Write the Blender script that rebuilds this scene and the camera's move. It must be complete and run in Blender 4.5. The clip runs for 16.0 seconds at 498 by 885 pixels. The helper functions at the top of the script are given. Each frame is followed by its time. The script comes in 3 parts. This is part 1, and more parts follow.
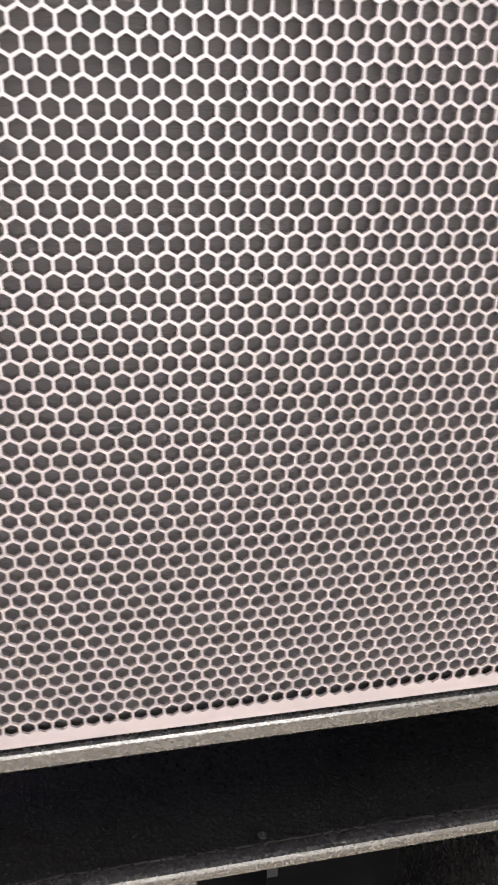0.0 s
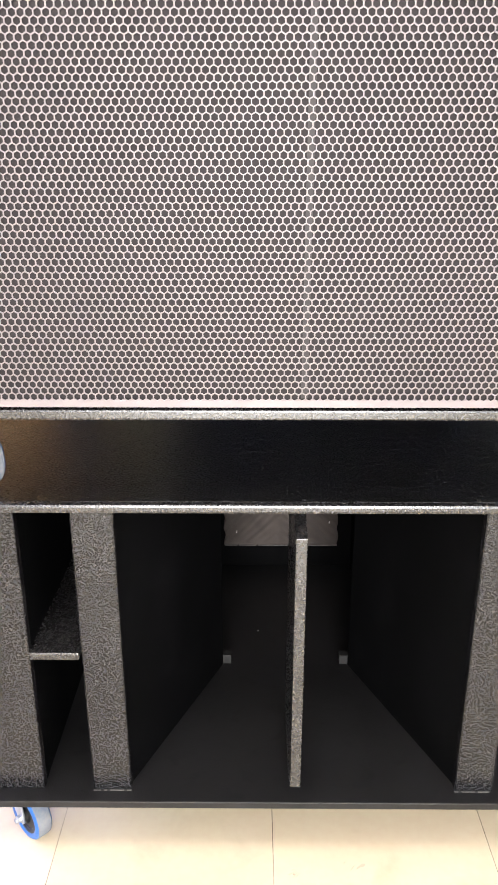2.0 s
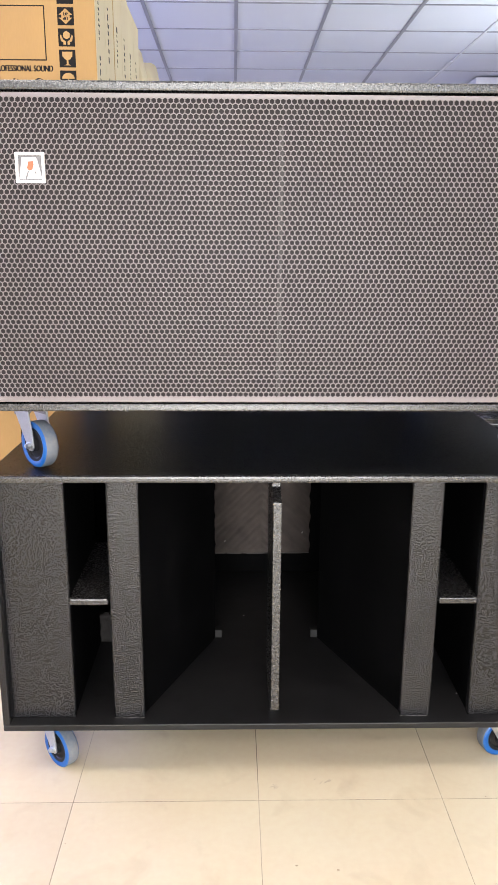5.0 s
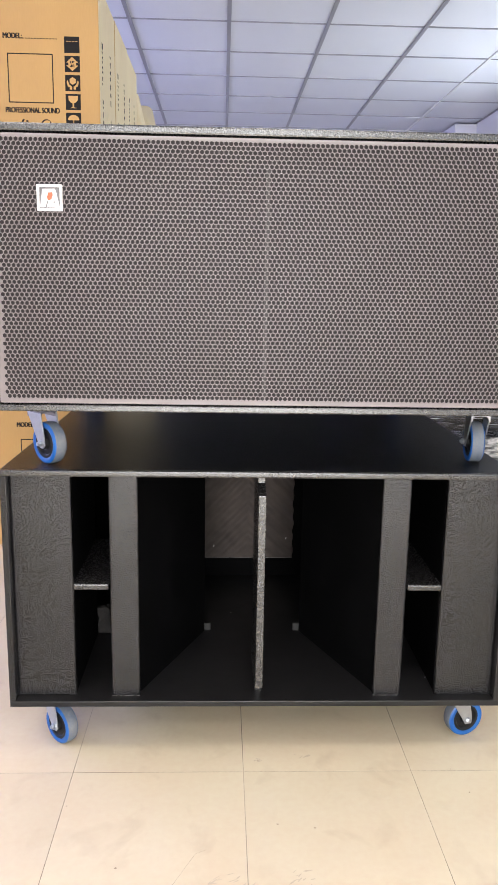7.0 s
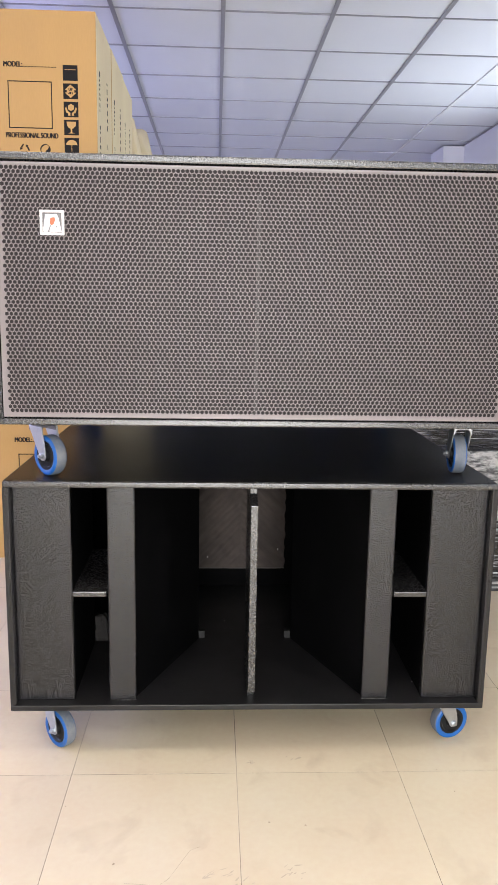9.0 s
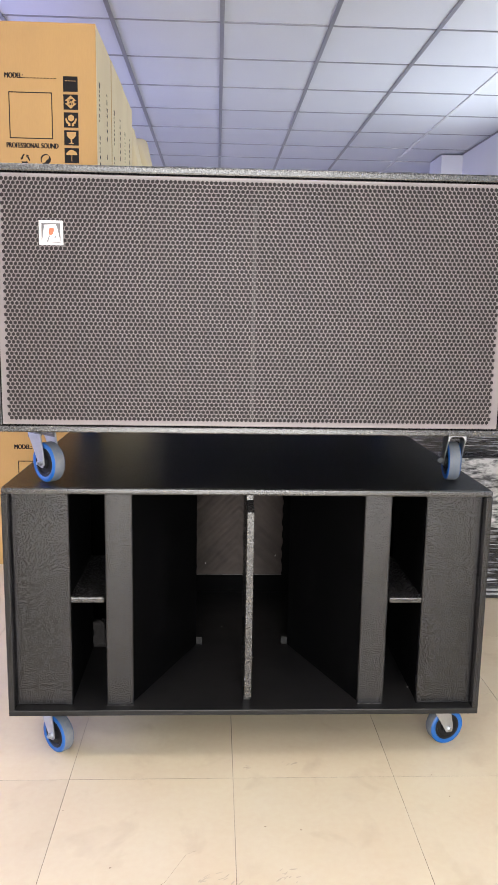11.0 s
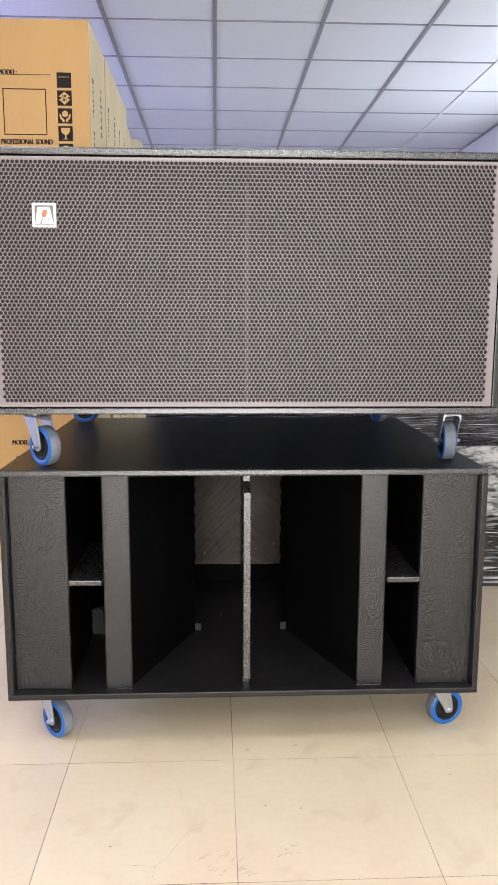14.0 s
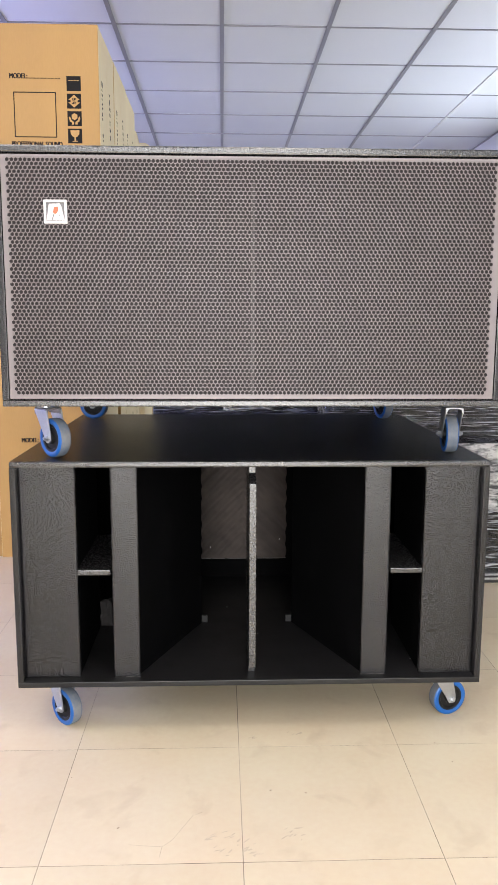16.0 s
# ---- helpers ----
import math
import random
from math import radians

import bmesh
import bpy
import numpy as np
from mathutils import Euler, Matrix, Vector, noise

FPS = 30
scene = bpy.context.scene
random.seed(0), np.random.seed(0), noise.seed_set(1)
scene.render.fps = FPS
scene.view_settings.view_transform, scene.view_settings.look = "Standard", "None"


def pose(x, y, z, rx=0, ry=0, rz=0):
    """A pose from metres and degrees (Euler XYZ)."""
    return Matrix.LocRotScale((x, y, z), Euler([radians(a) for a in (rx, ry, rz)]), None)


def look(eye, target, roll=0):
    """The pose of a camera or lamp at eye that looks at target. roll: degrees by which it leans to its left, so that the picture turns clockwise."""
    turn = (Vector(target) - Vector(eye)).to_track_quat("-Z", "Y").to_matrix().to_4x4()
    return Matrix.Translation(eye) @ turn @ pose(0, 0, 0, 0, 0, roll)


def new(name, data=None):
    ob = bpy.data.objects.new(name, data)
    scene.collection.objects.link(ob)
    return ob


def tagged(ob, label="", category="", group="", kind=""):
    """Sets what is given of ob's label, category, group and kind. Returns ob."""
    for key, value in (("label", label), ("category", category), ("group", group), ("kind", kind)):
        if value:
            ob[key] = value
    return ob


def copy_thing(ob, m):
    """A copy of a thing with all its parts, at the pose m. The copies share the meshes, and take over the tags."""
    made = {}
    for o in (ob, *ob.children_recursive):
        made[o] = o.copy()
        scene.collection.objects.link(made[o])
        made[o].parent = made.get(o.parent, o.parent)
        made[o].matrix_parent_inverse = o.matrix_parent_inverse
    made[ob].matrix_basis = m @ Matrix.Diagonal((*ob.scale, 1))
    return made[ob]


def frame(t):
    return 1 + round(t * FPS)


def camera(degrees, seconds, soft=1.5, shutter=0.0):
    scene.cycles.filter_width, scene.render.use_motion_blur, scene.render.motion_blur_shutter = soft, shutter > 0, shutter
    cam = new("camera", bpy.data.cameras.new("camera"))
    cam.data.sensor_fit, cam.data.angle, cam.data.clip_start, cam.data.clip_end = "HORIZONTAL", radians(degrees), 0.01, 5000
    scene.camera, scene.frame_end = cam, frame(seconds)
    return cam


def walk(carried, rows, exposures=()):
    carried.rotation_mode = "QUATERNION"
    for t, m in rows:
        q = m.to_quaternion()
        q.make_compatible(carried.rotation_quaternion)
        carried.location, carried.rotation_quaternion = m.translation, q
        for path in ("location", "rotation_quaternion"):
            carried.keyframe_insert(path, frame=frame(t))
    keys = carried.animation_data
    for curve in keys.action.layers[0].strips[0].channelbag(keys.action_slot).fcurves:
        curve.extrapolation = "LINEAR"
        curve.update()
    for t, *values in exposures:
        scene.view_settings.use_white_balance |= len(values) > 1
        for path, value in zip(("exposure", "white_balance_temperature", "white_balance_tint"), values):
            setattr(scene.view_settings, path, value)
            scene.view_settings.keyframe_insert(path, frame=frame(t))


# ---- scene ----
# ---------------------------------------------------------------- camera
cam = camera(36.2, 16.0, soft=0.75, shutter=0.2)
WALK = [
    (0.0, (-0.3387, -0.3979, 1.2677), (0.0224, 1.3920, 0.4516), 0.98),
    (0.2, (-0.2771, -0.4206, 1.2608), (-0.0041, 1.3868, 0.4492), 0.56),
    (0.5, (-0.2174, -0.5021, 1.2483), (-0.0802, 1.3272, 0.4514), 0.21),
    (1.0, (-0.1735, -0.7521, 1.2331), (-0.1339, 1.0902, 0.4557), -0.58),
    (1.5, (-0.115, -0.889, 1.225), (-0.106, 0.973, 0.497), -0.6),
    (2.0, (-0.071, -1.034, 1.217), (-0.084, 0.839, 0.516), 0.0),
    (2.5, (-0.093, -1.137, 1.212), (-0.09, 0.752, 0.556), 0.2),
    (3.0, (-0.129, -1.257, 1.198), (-0.107, 0.65, 0.596), 0.2),
    (3.5, (-0.13, -1.315, 1.201), (-0.09, 0.599, 0.623), 0.3),
    (4.0, (-0.114, -1.372, 1.191), (-0.067, 0.553, 0.653), 0.3),
    (4.5, (-0.088, -1.436, 1.185), (-0.051, 0.497, 0.674), 0.2),
    (7.0, (-0.095, -1.701, 1.145), (-0.022, 0.258, 0.747), 1.0),
    (7.5, (-0.096, -1.745, 1.146), (-0.017, 0.217, 0.763), 1.0),
    (8.0, (-0.092, -1.775, 1.147), (-0.004, 0.188, 0.775), 1.1),
    (8.5, (-0.096, -1.78, 1.149), (-0.006, 0.185, 0.786), 1.0),
    (11.0, (-0.086, -1.803, 1.154), (0.002, 0.166, 0.818), 1.0),
    (11.5, (-0.085, -1.806, 1.156), (0.005, 0.163, 0.818), 1.0),
    (12.0, (-0.1, -1.81, 1.151), (0.0, 0.159, 0.813), 1.1),
    (12.5, (-0.099, -1.81, 1.149), (0.0, 0.158, 0.81), 1.0),
    (13.0, (-0.101, -1.81, 1.145), (-0.001, 0.159, 0.806), 0.8),
    (13.5, (-0.1, -1.799, 1.132), (-0.001, 0.171, 0.8), 0.6),
    (14.0, (-0.074, -1.819, 1.091), (0.013, 0.154, 0.773), 0.2),
    (14.5, (-0.072, -1.847, 1.077), (0.004, 0.128, 0.769), 0.1),
    (15.0, (-0.069, -1.86, 1.065), (-0.002, 0.116, 0.764), 0.0),
    (15.5, (-0.076, -1.858, 1.063), (-0.01, 0.118, 0.763), 0.1),
    (16.0, (-0.074, -1.861, 1.064), (-0.004, 0.115, 0.76), 0.2),
]
EXPOSURES = [(0.0, 0.45), (0.5, 0.47), (1.0, 0.76), (1.5, 0.74), (2.0, 0.6), (2.5, 0.37), (3.0, 0.23), (3.5, 0.12), (4.5, -0.05), (7.0, -0.25), (8.0, -0.35), (16.0, -0.35)]
walk(cam, [(t, look(eye, aim, roll)) for t, eye, aim, roll in WALK], EXPOSURES)

# ---------------------------------------------------------------- light
world = bpy.data.worlds.new("world")
scene.world = world
world.use_nodes = True
wn = world.node_tree
sky = wn.nodes.new("ShaderNodeTexSky")
sky.sky_type = "NISHITA"
sky.sun_disc = False
sky.sun_elevation, sky.sun_rotation = radians(50), radians(200)
wn.nodes["Background"].inputs[1].default_value = 0.1
wn.links.new(sky.outputs[0], wn.nodes["Background"].inputs[0])


def area(name, m, sx, sy, watts, colour):
    data = bpy.data.lights.new(name, "AREA")
    data.shape, data.size, data.size_y, data.energy, data.color = "RECTANGLE", sx, sy, watts, colour
    ob = new(name, data)
    ob.matrix_world = m
    return ob


SHOP_X, SHOP_W, SHOP_Z0, SHOP_Z1 = 0.02, 2.6, 0.02, 2.36      # unseen shop front assumed behind the camera, sized by its reflection in the grille
WIN_Y0, WIN_Y1, WIN_Z0, WIN_Z1 = 2.4, 4.5, 0.95, 2.45  # side window
area("assumed_shop_front_daylight", look((SHOP_X, -4.96, 1.19), (SHOP_X, 0, 1.19)), SHOP_W - 0.1, 2.3, 338, (0.985, 0.977, 0.968))
# Unseen west window, assumed; its lamp is aimed upward to tint the ceiling blue.
area("assumed_west_daylight", look((-3.95, 2.1, 1.7), (-2.2, 2.1, 2.9)), 3.4, 1.5, 270, (0.43, 0.47, 1.0))
area("side_window_daylight", look((2.32, 3.45, 1.75), (0, 3.3, 2.0)), 2.0, 1.4, 52, (0.84, 0.92, 1.0))
area("front_side_daylight", look((2.24, -4.1, 1.55), (0, -4.1, 1.55)), 1.3, 1.2, 22, (0.86, 1.0, 0.94))
# Unseen overhead panels, added to give the floor light from above.
for lx, ly in ((-0.97, -0.95), (0.233, -0.95), (-0.97, -2.757), (0.233, -2.757)):
    area("added_panel_light", look((lx, ly, 2.665), (lx, ly, 0)), 0.5, 0.5, 8, (1.0, 0.95, 0.88))

# ---------------------------------------------------------------- materials


def base_material(name):
    m = bpy.data.materials.new(name)
    m.use_nodes = True
    return m, m.node_tree.nodes, m.node_tree.links, m.node_tree.nodes["Principled BSDF"]


def surface(name, colour, dark=None, rough=0.5, metal=0.0, scale=30.0, fine=400.0, bump=0.1, depth=0.001,
            vary=0.5, rough_vary=0.1, spec=0.5, stretch=(1, 1, 1), per_object=0.0, coat=0.0, turn=0.0, grain=3.0, world_space=False, stain_or_glint=None):
    """Two scales of noise: stains or painted flecks in colour and gloss, grain in relief."""
    m, nodes, links, bsdf = base_material(name)
    dark = dark or tuple(c * 0.75 for c in colour)
    co = nodes.new("ShaderNodeTexCoord")
    mp = nodes.new("ShaderNodeMapping")
    mp.inputs["Scale"].default_value = stretch
    mp.inputs["Rotation"].default_value = (0, radians(turn), 0)
    place = nodes.new("ShaderNodeNewGeometry").outputs["Position"] if world_space else co.outputs["Object"]
    links.new(place, mp.inputs["Vector"])
    big = nodes.new("ShaderNodeTexNoise")
    big.inputs["Scale"].default_value, big.inputs["Detail"].default_value = scale, 5
    small = nodes.new("ShaderNodeTexNoise")
    small.inputs["Scale"].default_value, small.inputs["Detail"].default_value = fine, grain
    links.new(mp.outputs[0], big.inputs["Vector"])
    links.new(mp.outputs[0], small.inputs["Vector"])
    ramp = nodes.new("ShaderNodeValToRGB")
    ramp.color_ramp.elements[0].position, ramp.color_ramp.elements[1].position = 0.5 - vary * 0.4, 0.5 + vary * 0.4
    ramp.color_ramp.elements[0].color, ramp.color_ramp.elements[1].color = (*dark, 1), (*colour, 1)
    mixn = nodes.new("ShaderNodeMath")
    mixn.operation = "MULTIPLY_ADD"
    mixn.inputs[1].default_value = 0.3
    links.new(small.outputs[0], mixn.inputs[0])
    sc = nodes.new("ShaderNodeMath")
    sc.operation = "MULTIPLY"
    sc.inputs[1].default_value = 0.7
    links.new(big.outputs[0], sc.inputs[0])
    links.new(sc.outputs[0], mixn.inputs[2])
    links.new(mixn.outputs[0], ramp.inputs[0])
    colour_out = ramp.outputs[0]
    if per_object:
        info = nodes.new("ShaderNodeObjectInfo")
        hs = nodes.new("ShaderNodeHueSaturation")
        mr = nodes.new("ShaderNodeMapRange")
        mr.inputs["To Min"].default_value, mr.inputs["To Max"].default_value = 1 - per_object, 1 + per_object
        links.new(info.outputs["Random"], mr.inputs["Value"])
        links.new(mr.outputs[0], hs.inputs["Value"])
        links.new(colour_out, hs.inputs["Color"])
        colour_out = hs.outputs[0]
    if stain_or_glint:
        # sparse scuffs and dirt, or painted glints on film: (scale, from, to, strength, colour)
        sn = nodes.new("ShaderNodeTexNoise")
        sn.inputs["Scale"].default_value, sn.inputs["Detail"].default_value, sn.inputs["Distortion"].default_value = stain_or_glint[0], 7, 0.6
        links.new(mp.outputs[0], sn.inputs["Vector"])
        sm = nodes.new("ShaderNodeMapRange")
        sm.inputs["From Min"].default_value, sm.inputs["From Max"].default_value, sm.inputs["To Max"].default_value = stain_or_glint[1], stain_or_glint[2], stain_or_glint[3]
        links.new(sn.outputs[0], sm.inputs["Value"])
        mx = nodes.new("ShaderNodeMix")
        mx.data_type = "RGBA"
        links.new(sm.outputs[0], mx.inputs[0])
        links.new(colour_out, mx.inputs[6])
        mx.inputs[7].default_value = (*stain_or_glint[4], 1)
        colour_out = mx.outputs[2]
    links.new(colour_out, bsdf.inputs["Base Color"])
    rr = nodes.new("ShaderNodeMapRange")
    rr.inputs["To Min"].default_value, rr.inputs["To Max"].default_value = max(0.02, rough - rough_vary), min(1, rough + rough_vary)
    links.new(big.outputs[0], rr.inputs["Value"])
    links.new(rr.outputs[0], bsdf.inputs["Roughness"])
    bsdf.inputs["Metallic"].default_value = metal
    bsdf.inputs["Specular IOR Level"].default_value = spec
    bsdf.inputs["Coat Weight"].default_value = coat
    if bump:
        bn = nodes.new("ShaderNodeBump")
        bn.inputs["Strength"].default_value, bn.inputs["Distance"].default_value = bump, depth
        links.new(small.outputs[0], bn.inputs["Height"])
        links.new(bn.outputs[0], bsdf.inputs["Normal"])
    return m


# Pale flecks in the base colour imitate glints off the pebbly coating.
M_PAINT = surface("glint_flecked_black_paint", (0.021, 0.0206, 0.0228), (0.001, 0.001, 0.0011), rough=0.19, rough_vary=0.1, scale=380, fine=420, bump=0.6, depth=0.0006, spec=0.45, grain=2.0, vary=0.14)
M_EDGE = surface("smoother_black_edge_paint", (0.019, 0.0178, 0.0182), (0.009, 0.0085, 0.0087), rough=0.27, rough_vary=0.06, scale=250, fine=430, bump=1.0, depth=0.0002, spec=0.95, grain=2.0)
# Lid paint is flecked in colour too, for its sparkle.
M_PAINT_TOP = surface("smooth_black_paint", (0.0065, 0.0062, 0.0062), (0.0018, 0.0018, 0.0018), rough=0.3, scale=240, fine=280, bump=1.0, depth=0.0012, rough_vary=0.14, spec=0.26, stain_or_glint=(7, 0.55, 0.7, 0.7, (0.004, 0.004, 0.004)))
M_SATIN = surface("satin_black_paint", (0.013, 0.0122, 0.0126), (0.008, 0.0076, 0.0078), rough=0.4, scale=9, fine=330, bump=0.25, depth=0.001, rough_vary=0.16, spec=0.3, stain_or_glint=(26, 0.56, 0.7, 0.7, (0.004, 0.004, 0.004)))
# Much blacker than the outer paint: the horn's dimness is put into the colour.
M_INNER = surface("darkened_inner_paint", (0.002, 0.002, 0.0024), (0.0012, 0.0012, 0.0012), rough=0.8, scale=9, fine=300, bump=0.25, spec=0.04, stain_or_glint=(9, 0.55, 0.75, 0.15, (0.01, 0.009, 0.009)))
M_GRILLE = surface("grille_powder_coat", (0.175, 0.149, 0.15), (0.15, 0.127, 0.128), rough=0.38, rough_vary=0.015, scale=5, fine=900, bump=0.15, depth=0.0003, spec=0.55)
M_CLOTH = surface("grille_cloth", (0.034, 0.0296, 0.0304), (0.022, 0.0191, 0.0197), rough=0.95, scale=60, fine=900, bump=0.5, stretch=(0.25, 1, 1.6), spec=0.3)
M_STRIP = surface("grille_stiffener", (0.046, 0.041, 0.041), rough=0.8, bump=0.1)
M_CLEAT = surface("raw_wood_cleat", (0.0095, 0.009, 0.009), rough=0.7, bump=0.1)
M_PAD = surface("damping_pad", (0.034, 0.03, 0.029), (0.016, 0.0145, 0.0145), rough=0.9, scale=40, fine=500, bump=0.6)
M_GLUE = surface("dried_glue", (0.1, 0.095, 0.09), (0.08, 0.075, 0.07), rough=0.5, scale=200, bump=0.1)
M_FOAM = surface("acoustic_foam", (0.075, 0.06, 0.053), (0.04, 0.032, 0.029), rough=0.95, scale=18, fine=500, bump=0.6)
M_ZINC = surface("zinc_steel", (0.5, 0.52, 0.54), (0.36, 0.38, 0.4), rough=0.36, metal=0.9, scale=40, fine=300, bump=0.08)
# the casters' zinc darkened, so shading on the fork crowns is in the colour
M_ZINC_DARK = surface("darkened_zinc_steel", (0.25, 0.25, 0.26), (0.15, 0.15, 0.16), rough=0.32, metal=0.9, scale=40, fine=300, bump=0.08)
M_BLUE = surface("blue_elastic_rubber", (0.007, 0.1, 0.36), (0.006, 0.078, 0.29), rough=0.42, scale=30, fine=300, bump=0.1)
M_TREAD = surface("worn_tread", (0.2, 0.2, 0.2), (0.07, 0.1, 0.15), rough=0.65, scale=34, fine=220, bump=0.2, vary=0.7)
M_HUB = surface("black_nylon_hub", (0.008, 0.008, 0.009), (0.005, 0.005, 0.005), rough=0.5, bump=0.05, spec=0.3)
M_WHITE = surface("white_badge_plastic", (0.64, 0.61, 0.60), (0.56, 0.53, 0.52), rough=0.35, bump=0.03)
M_ORANGE = surface("orange_badge_inlay", (0.85, 0.10, 0.03), rough=0.4, bump=0.02)
M_BADGE_BACK = surface("badge_recess", (0.16, 0.15, 0.155), (0.1, 0.095, 0.1), rough=0.4, bump=0.03)
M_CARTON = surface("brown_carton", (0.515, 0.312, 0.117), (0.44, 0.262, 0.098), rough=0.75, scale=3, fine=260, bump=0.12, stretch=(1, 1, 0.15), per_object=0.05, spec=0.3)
# Sides are pale, and lightened further to carry the side window's light.
M_CARTON_SIDE = surface("lightened_carton_side", (0.74, 0.63, 0.4), (0.66, 0.54, 0.33), rough=0.75, scale=3, fine=260, bump=0.12, stretch=(1, 1, 0.15), spec=0.3)
M_INK = surface("black_print", (0.014, 0.012, 0.011), rough=0.7, bump=0.05, spec=0.2)
M_TILE = surface("cream_floor_tile", (0.664, 0.58, 0.42), (0.624, 0.505, 0.352), vary=0.42, rough=0.33, scale=3.0, fine=60, bump=0.02, per_object=0.03, rough_vary=0.04, world_space=True, stain_or_glint=(9, 0.57, 0.8, 0.36, (0.4, 0.29, 0.18)))
M_GROUT = surface("floor_grout", (0.56, 0.46, 0.34), (0.1, 0.075, 0.05), rough=0.9, scale=2.2, fine=120, vary=0.25, world_space=True)
M_CRACK = surface("hairline_crack", (0.5, 0.39, 0.28), (0.28, 0.21, 0.15), rough=0.9, scale=25, fine=200, vary=0.4)
M_SCUFF = surface("floor_scuff", (0.58, 0.48, 0.36), (0.49, 0.4, 0.29), rough=0.7, scale=40, fine=300, vary=0.4)
M_CEIL = surface("ceiling_panel", (0.71, 0.73, 0.785), (0.65, 0.67, 0.73), rough=0.42, scale=1.2, fine=140, bump=0.08)
M_TBAR = surface("ceiling_grid_metal", (0.34, 0.34, 0.37), (0.27, 0.27, 0.3), rough=0.35, scale=5, fine=100, metal=0.4, bump=0.02)
# White stands in for window glare on the bars; also the thin pale bar.
M_GLARE_BAR = surface("glare_white_grid_metal", (0.9, 0.9, 0.93), (0.84, 0.84, 0.88), rough=0.2, scale=8, fine=120, bump=0.02)
M_WALL = surface("white_wall_paint", (0.72, 0.72, 0.75), (0.68, 0.68, 0.71), rough=0.7, scale=1.5, fine=180, bump=0.06)
M_FRAME = surface("window_frame_metal", (0.5, 0.5, 0.5), rough=0.4, metal=0.6, bump=0.03)
M_GOODS = surface("dark_goods", (0.02, 0.02, 0.022), rough=0.5, bump=0.1)
# White streaks in the film colours stand in for highlights along the wrinkles.
M_FILM = surface("glint_streaked_black_film", (0.02, 0.02, 0.022), (0.008, 0.008, 0.009), rough=0.1, scale=5, fine=16, bump=1.0, depth=0.02, spec=0.9, stretch=(1, 1, 34), vary=0.35, rough_vary=0.06, coat=0.5, grain=4, stain_or_glint=(7, 0.565, 0.68, 0.9, (0.75, 0.75, 0.78)))
M_FILM_LOW = surface("glint_streaked_crumpled_film", (0.03, 0.03, 0.032), (0.008, 0.008, 0.009), rough=0.12, scale=7, fine=24, bump=1.0, depth=0.02, spec=0.9, stretch=(1, 1, 16), vary=0.35, rough_vary=0.06, coat=0.5, turn=28, grain=4, stain_or_glint=(9, 0.53, 0.66, 0.95, (0.8, 0.8, 0.82)))
M_TAPE = surface("clear_film_band", (0.55, 0.55, 0.56), (0.2, 0.2, 0.2), rough=0.25, scale=10, fine=60, bump=0.8, depth=0.004, stretch=(1, 1, 6))
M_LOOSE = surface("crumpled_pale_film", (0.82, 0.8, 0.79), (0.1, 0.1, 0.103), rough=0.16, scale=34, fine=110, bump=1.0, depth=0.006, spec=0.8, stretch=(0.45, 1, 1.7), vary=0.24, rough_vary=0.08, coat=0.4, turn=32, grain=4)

glass_m, gn, gl, gb = base_material("window_glass")
gb.inputs["Base Color"].default_value = (1, 1, 1, 1)
gb.inputs["Roughness"].default_value = 0.02
gb.inputs["Transmission Weight"].default_value = 1.0
panel_m, pn, pl, pb = base_material("lit_lamp_diffuser")
pb.inputs["Emission Color"].default_value = (1, 0.96, 0.9, 1)
pb.inputs["Emission Strength"].default_value = 11

# ---------------------------------------------------------------- mesh helpers


def thing(name, label, category, m=None, group="", kind=""):
    ob = new(name)
    ob.empty_display_size = 0.05
    if m is not None:
        ob.matrix_world = m
    return tagged(ob, label, category, group, kind)


def part(name, bm, material, parent=None, label="", smooth=False):
    me = bpy.data.meshes.new(name)
    bm.normal_update()
    bm.to_mesh(me)
    bm.free()
    me.materials.append(material)
    if smooth:
        for p in me.polygons:
            p.use_smooth = True
    ob = new(name, me)
    if parent is not None:
        ob.parent = parent
    return tagged(ob, label)


def add_box(bm, x0, x1, y0, y1, z0, z1, bevel=0.0):
    r = bmesh.ops.create_cube(bm, size=1.0)
    vs = r["verts"]
    for v in vs:
        v.co = Vector(((x0 + x1) / 2 + v.co.x * (x1 - x0), (y0 + y1) / 2 + v.co.y * (y1 - y0), (z0 + z1) / 2 + v.co.z * (z1 - z0)))
    if bevel:
        es = list({e for v in vs for e in v.link_edges})
        bmesh.ops.bevel(bm, geom=es, offset=bevel, segments=2, affect="EDGES", profile=0.6)
    return bm


def box(x0, x1, y0, y1, z0, z1, bevel=0.0):
    return add_box(bmesh.new(), x0, x1, y0, y1, z0, z1, bevel)


def prism(pts, lo, hi, axis="z", bevel=0.0):
    """A closed outline of 2D points, drawn out along an axis from lo to hi."""
    bm = bmesh.new()

    def at(p, h):
        return {"z": (p[0], p[1], h), "y": (p[0], h, p[1]), "x": (h, p[0], p[1])}[axis]
    a = [bm.verts.new(at(p, lo)) for p in pts]
    b = [bm.verts.new(at(p, hi)) for p in pts]
    n = len(pts)
    bm.faces.new(a)
    bm.faces.new(b[::-1])
    for i in range(n):
        bm.faces.new((a[i], b[i], b[(i + 1) % n], a[(i + 1) % n]))
    bmesh.ops.recalc_face_normals(bm, faces=bm.faces)
    if bevel:
        bmesh.ops.bevel(bm, geom=list(bm.edges), offset=bevel, segments=2, affect="EDGES", profile=0.6)
    return bm


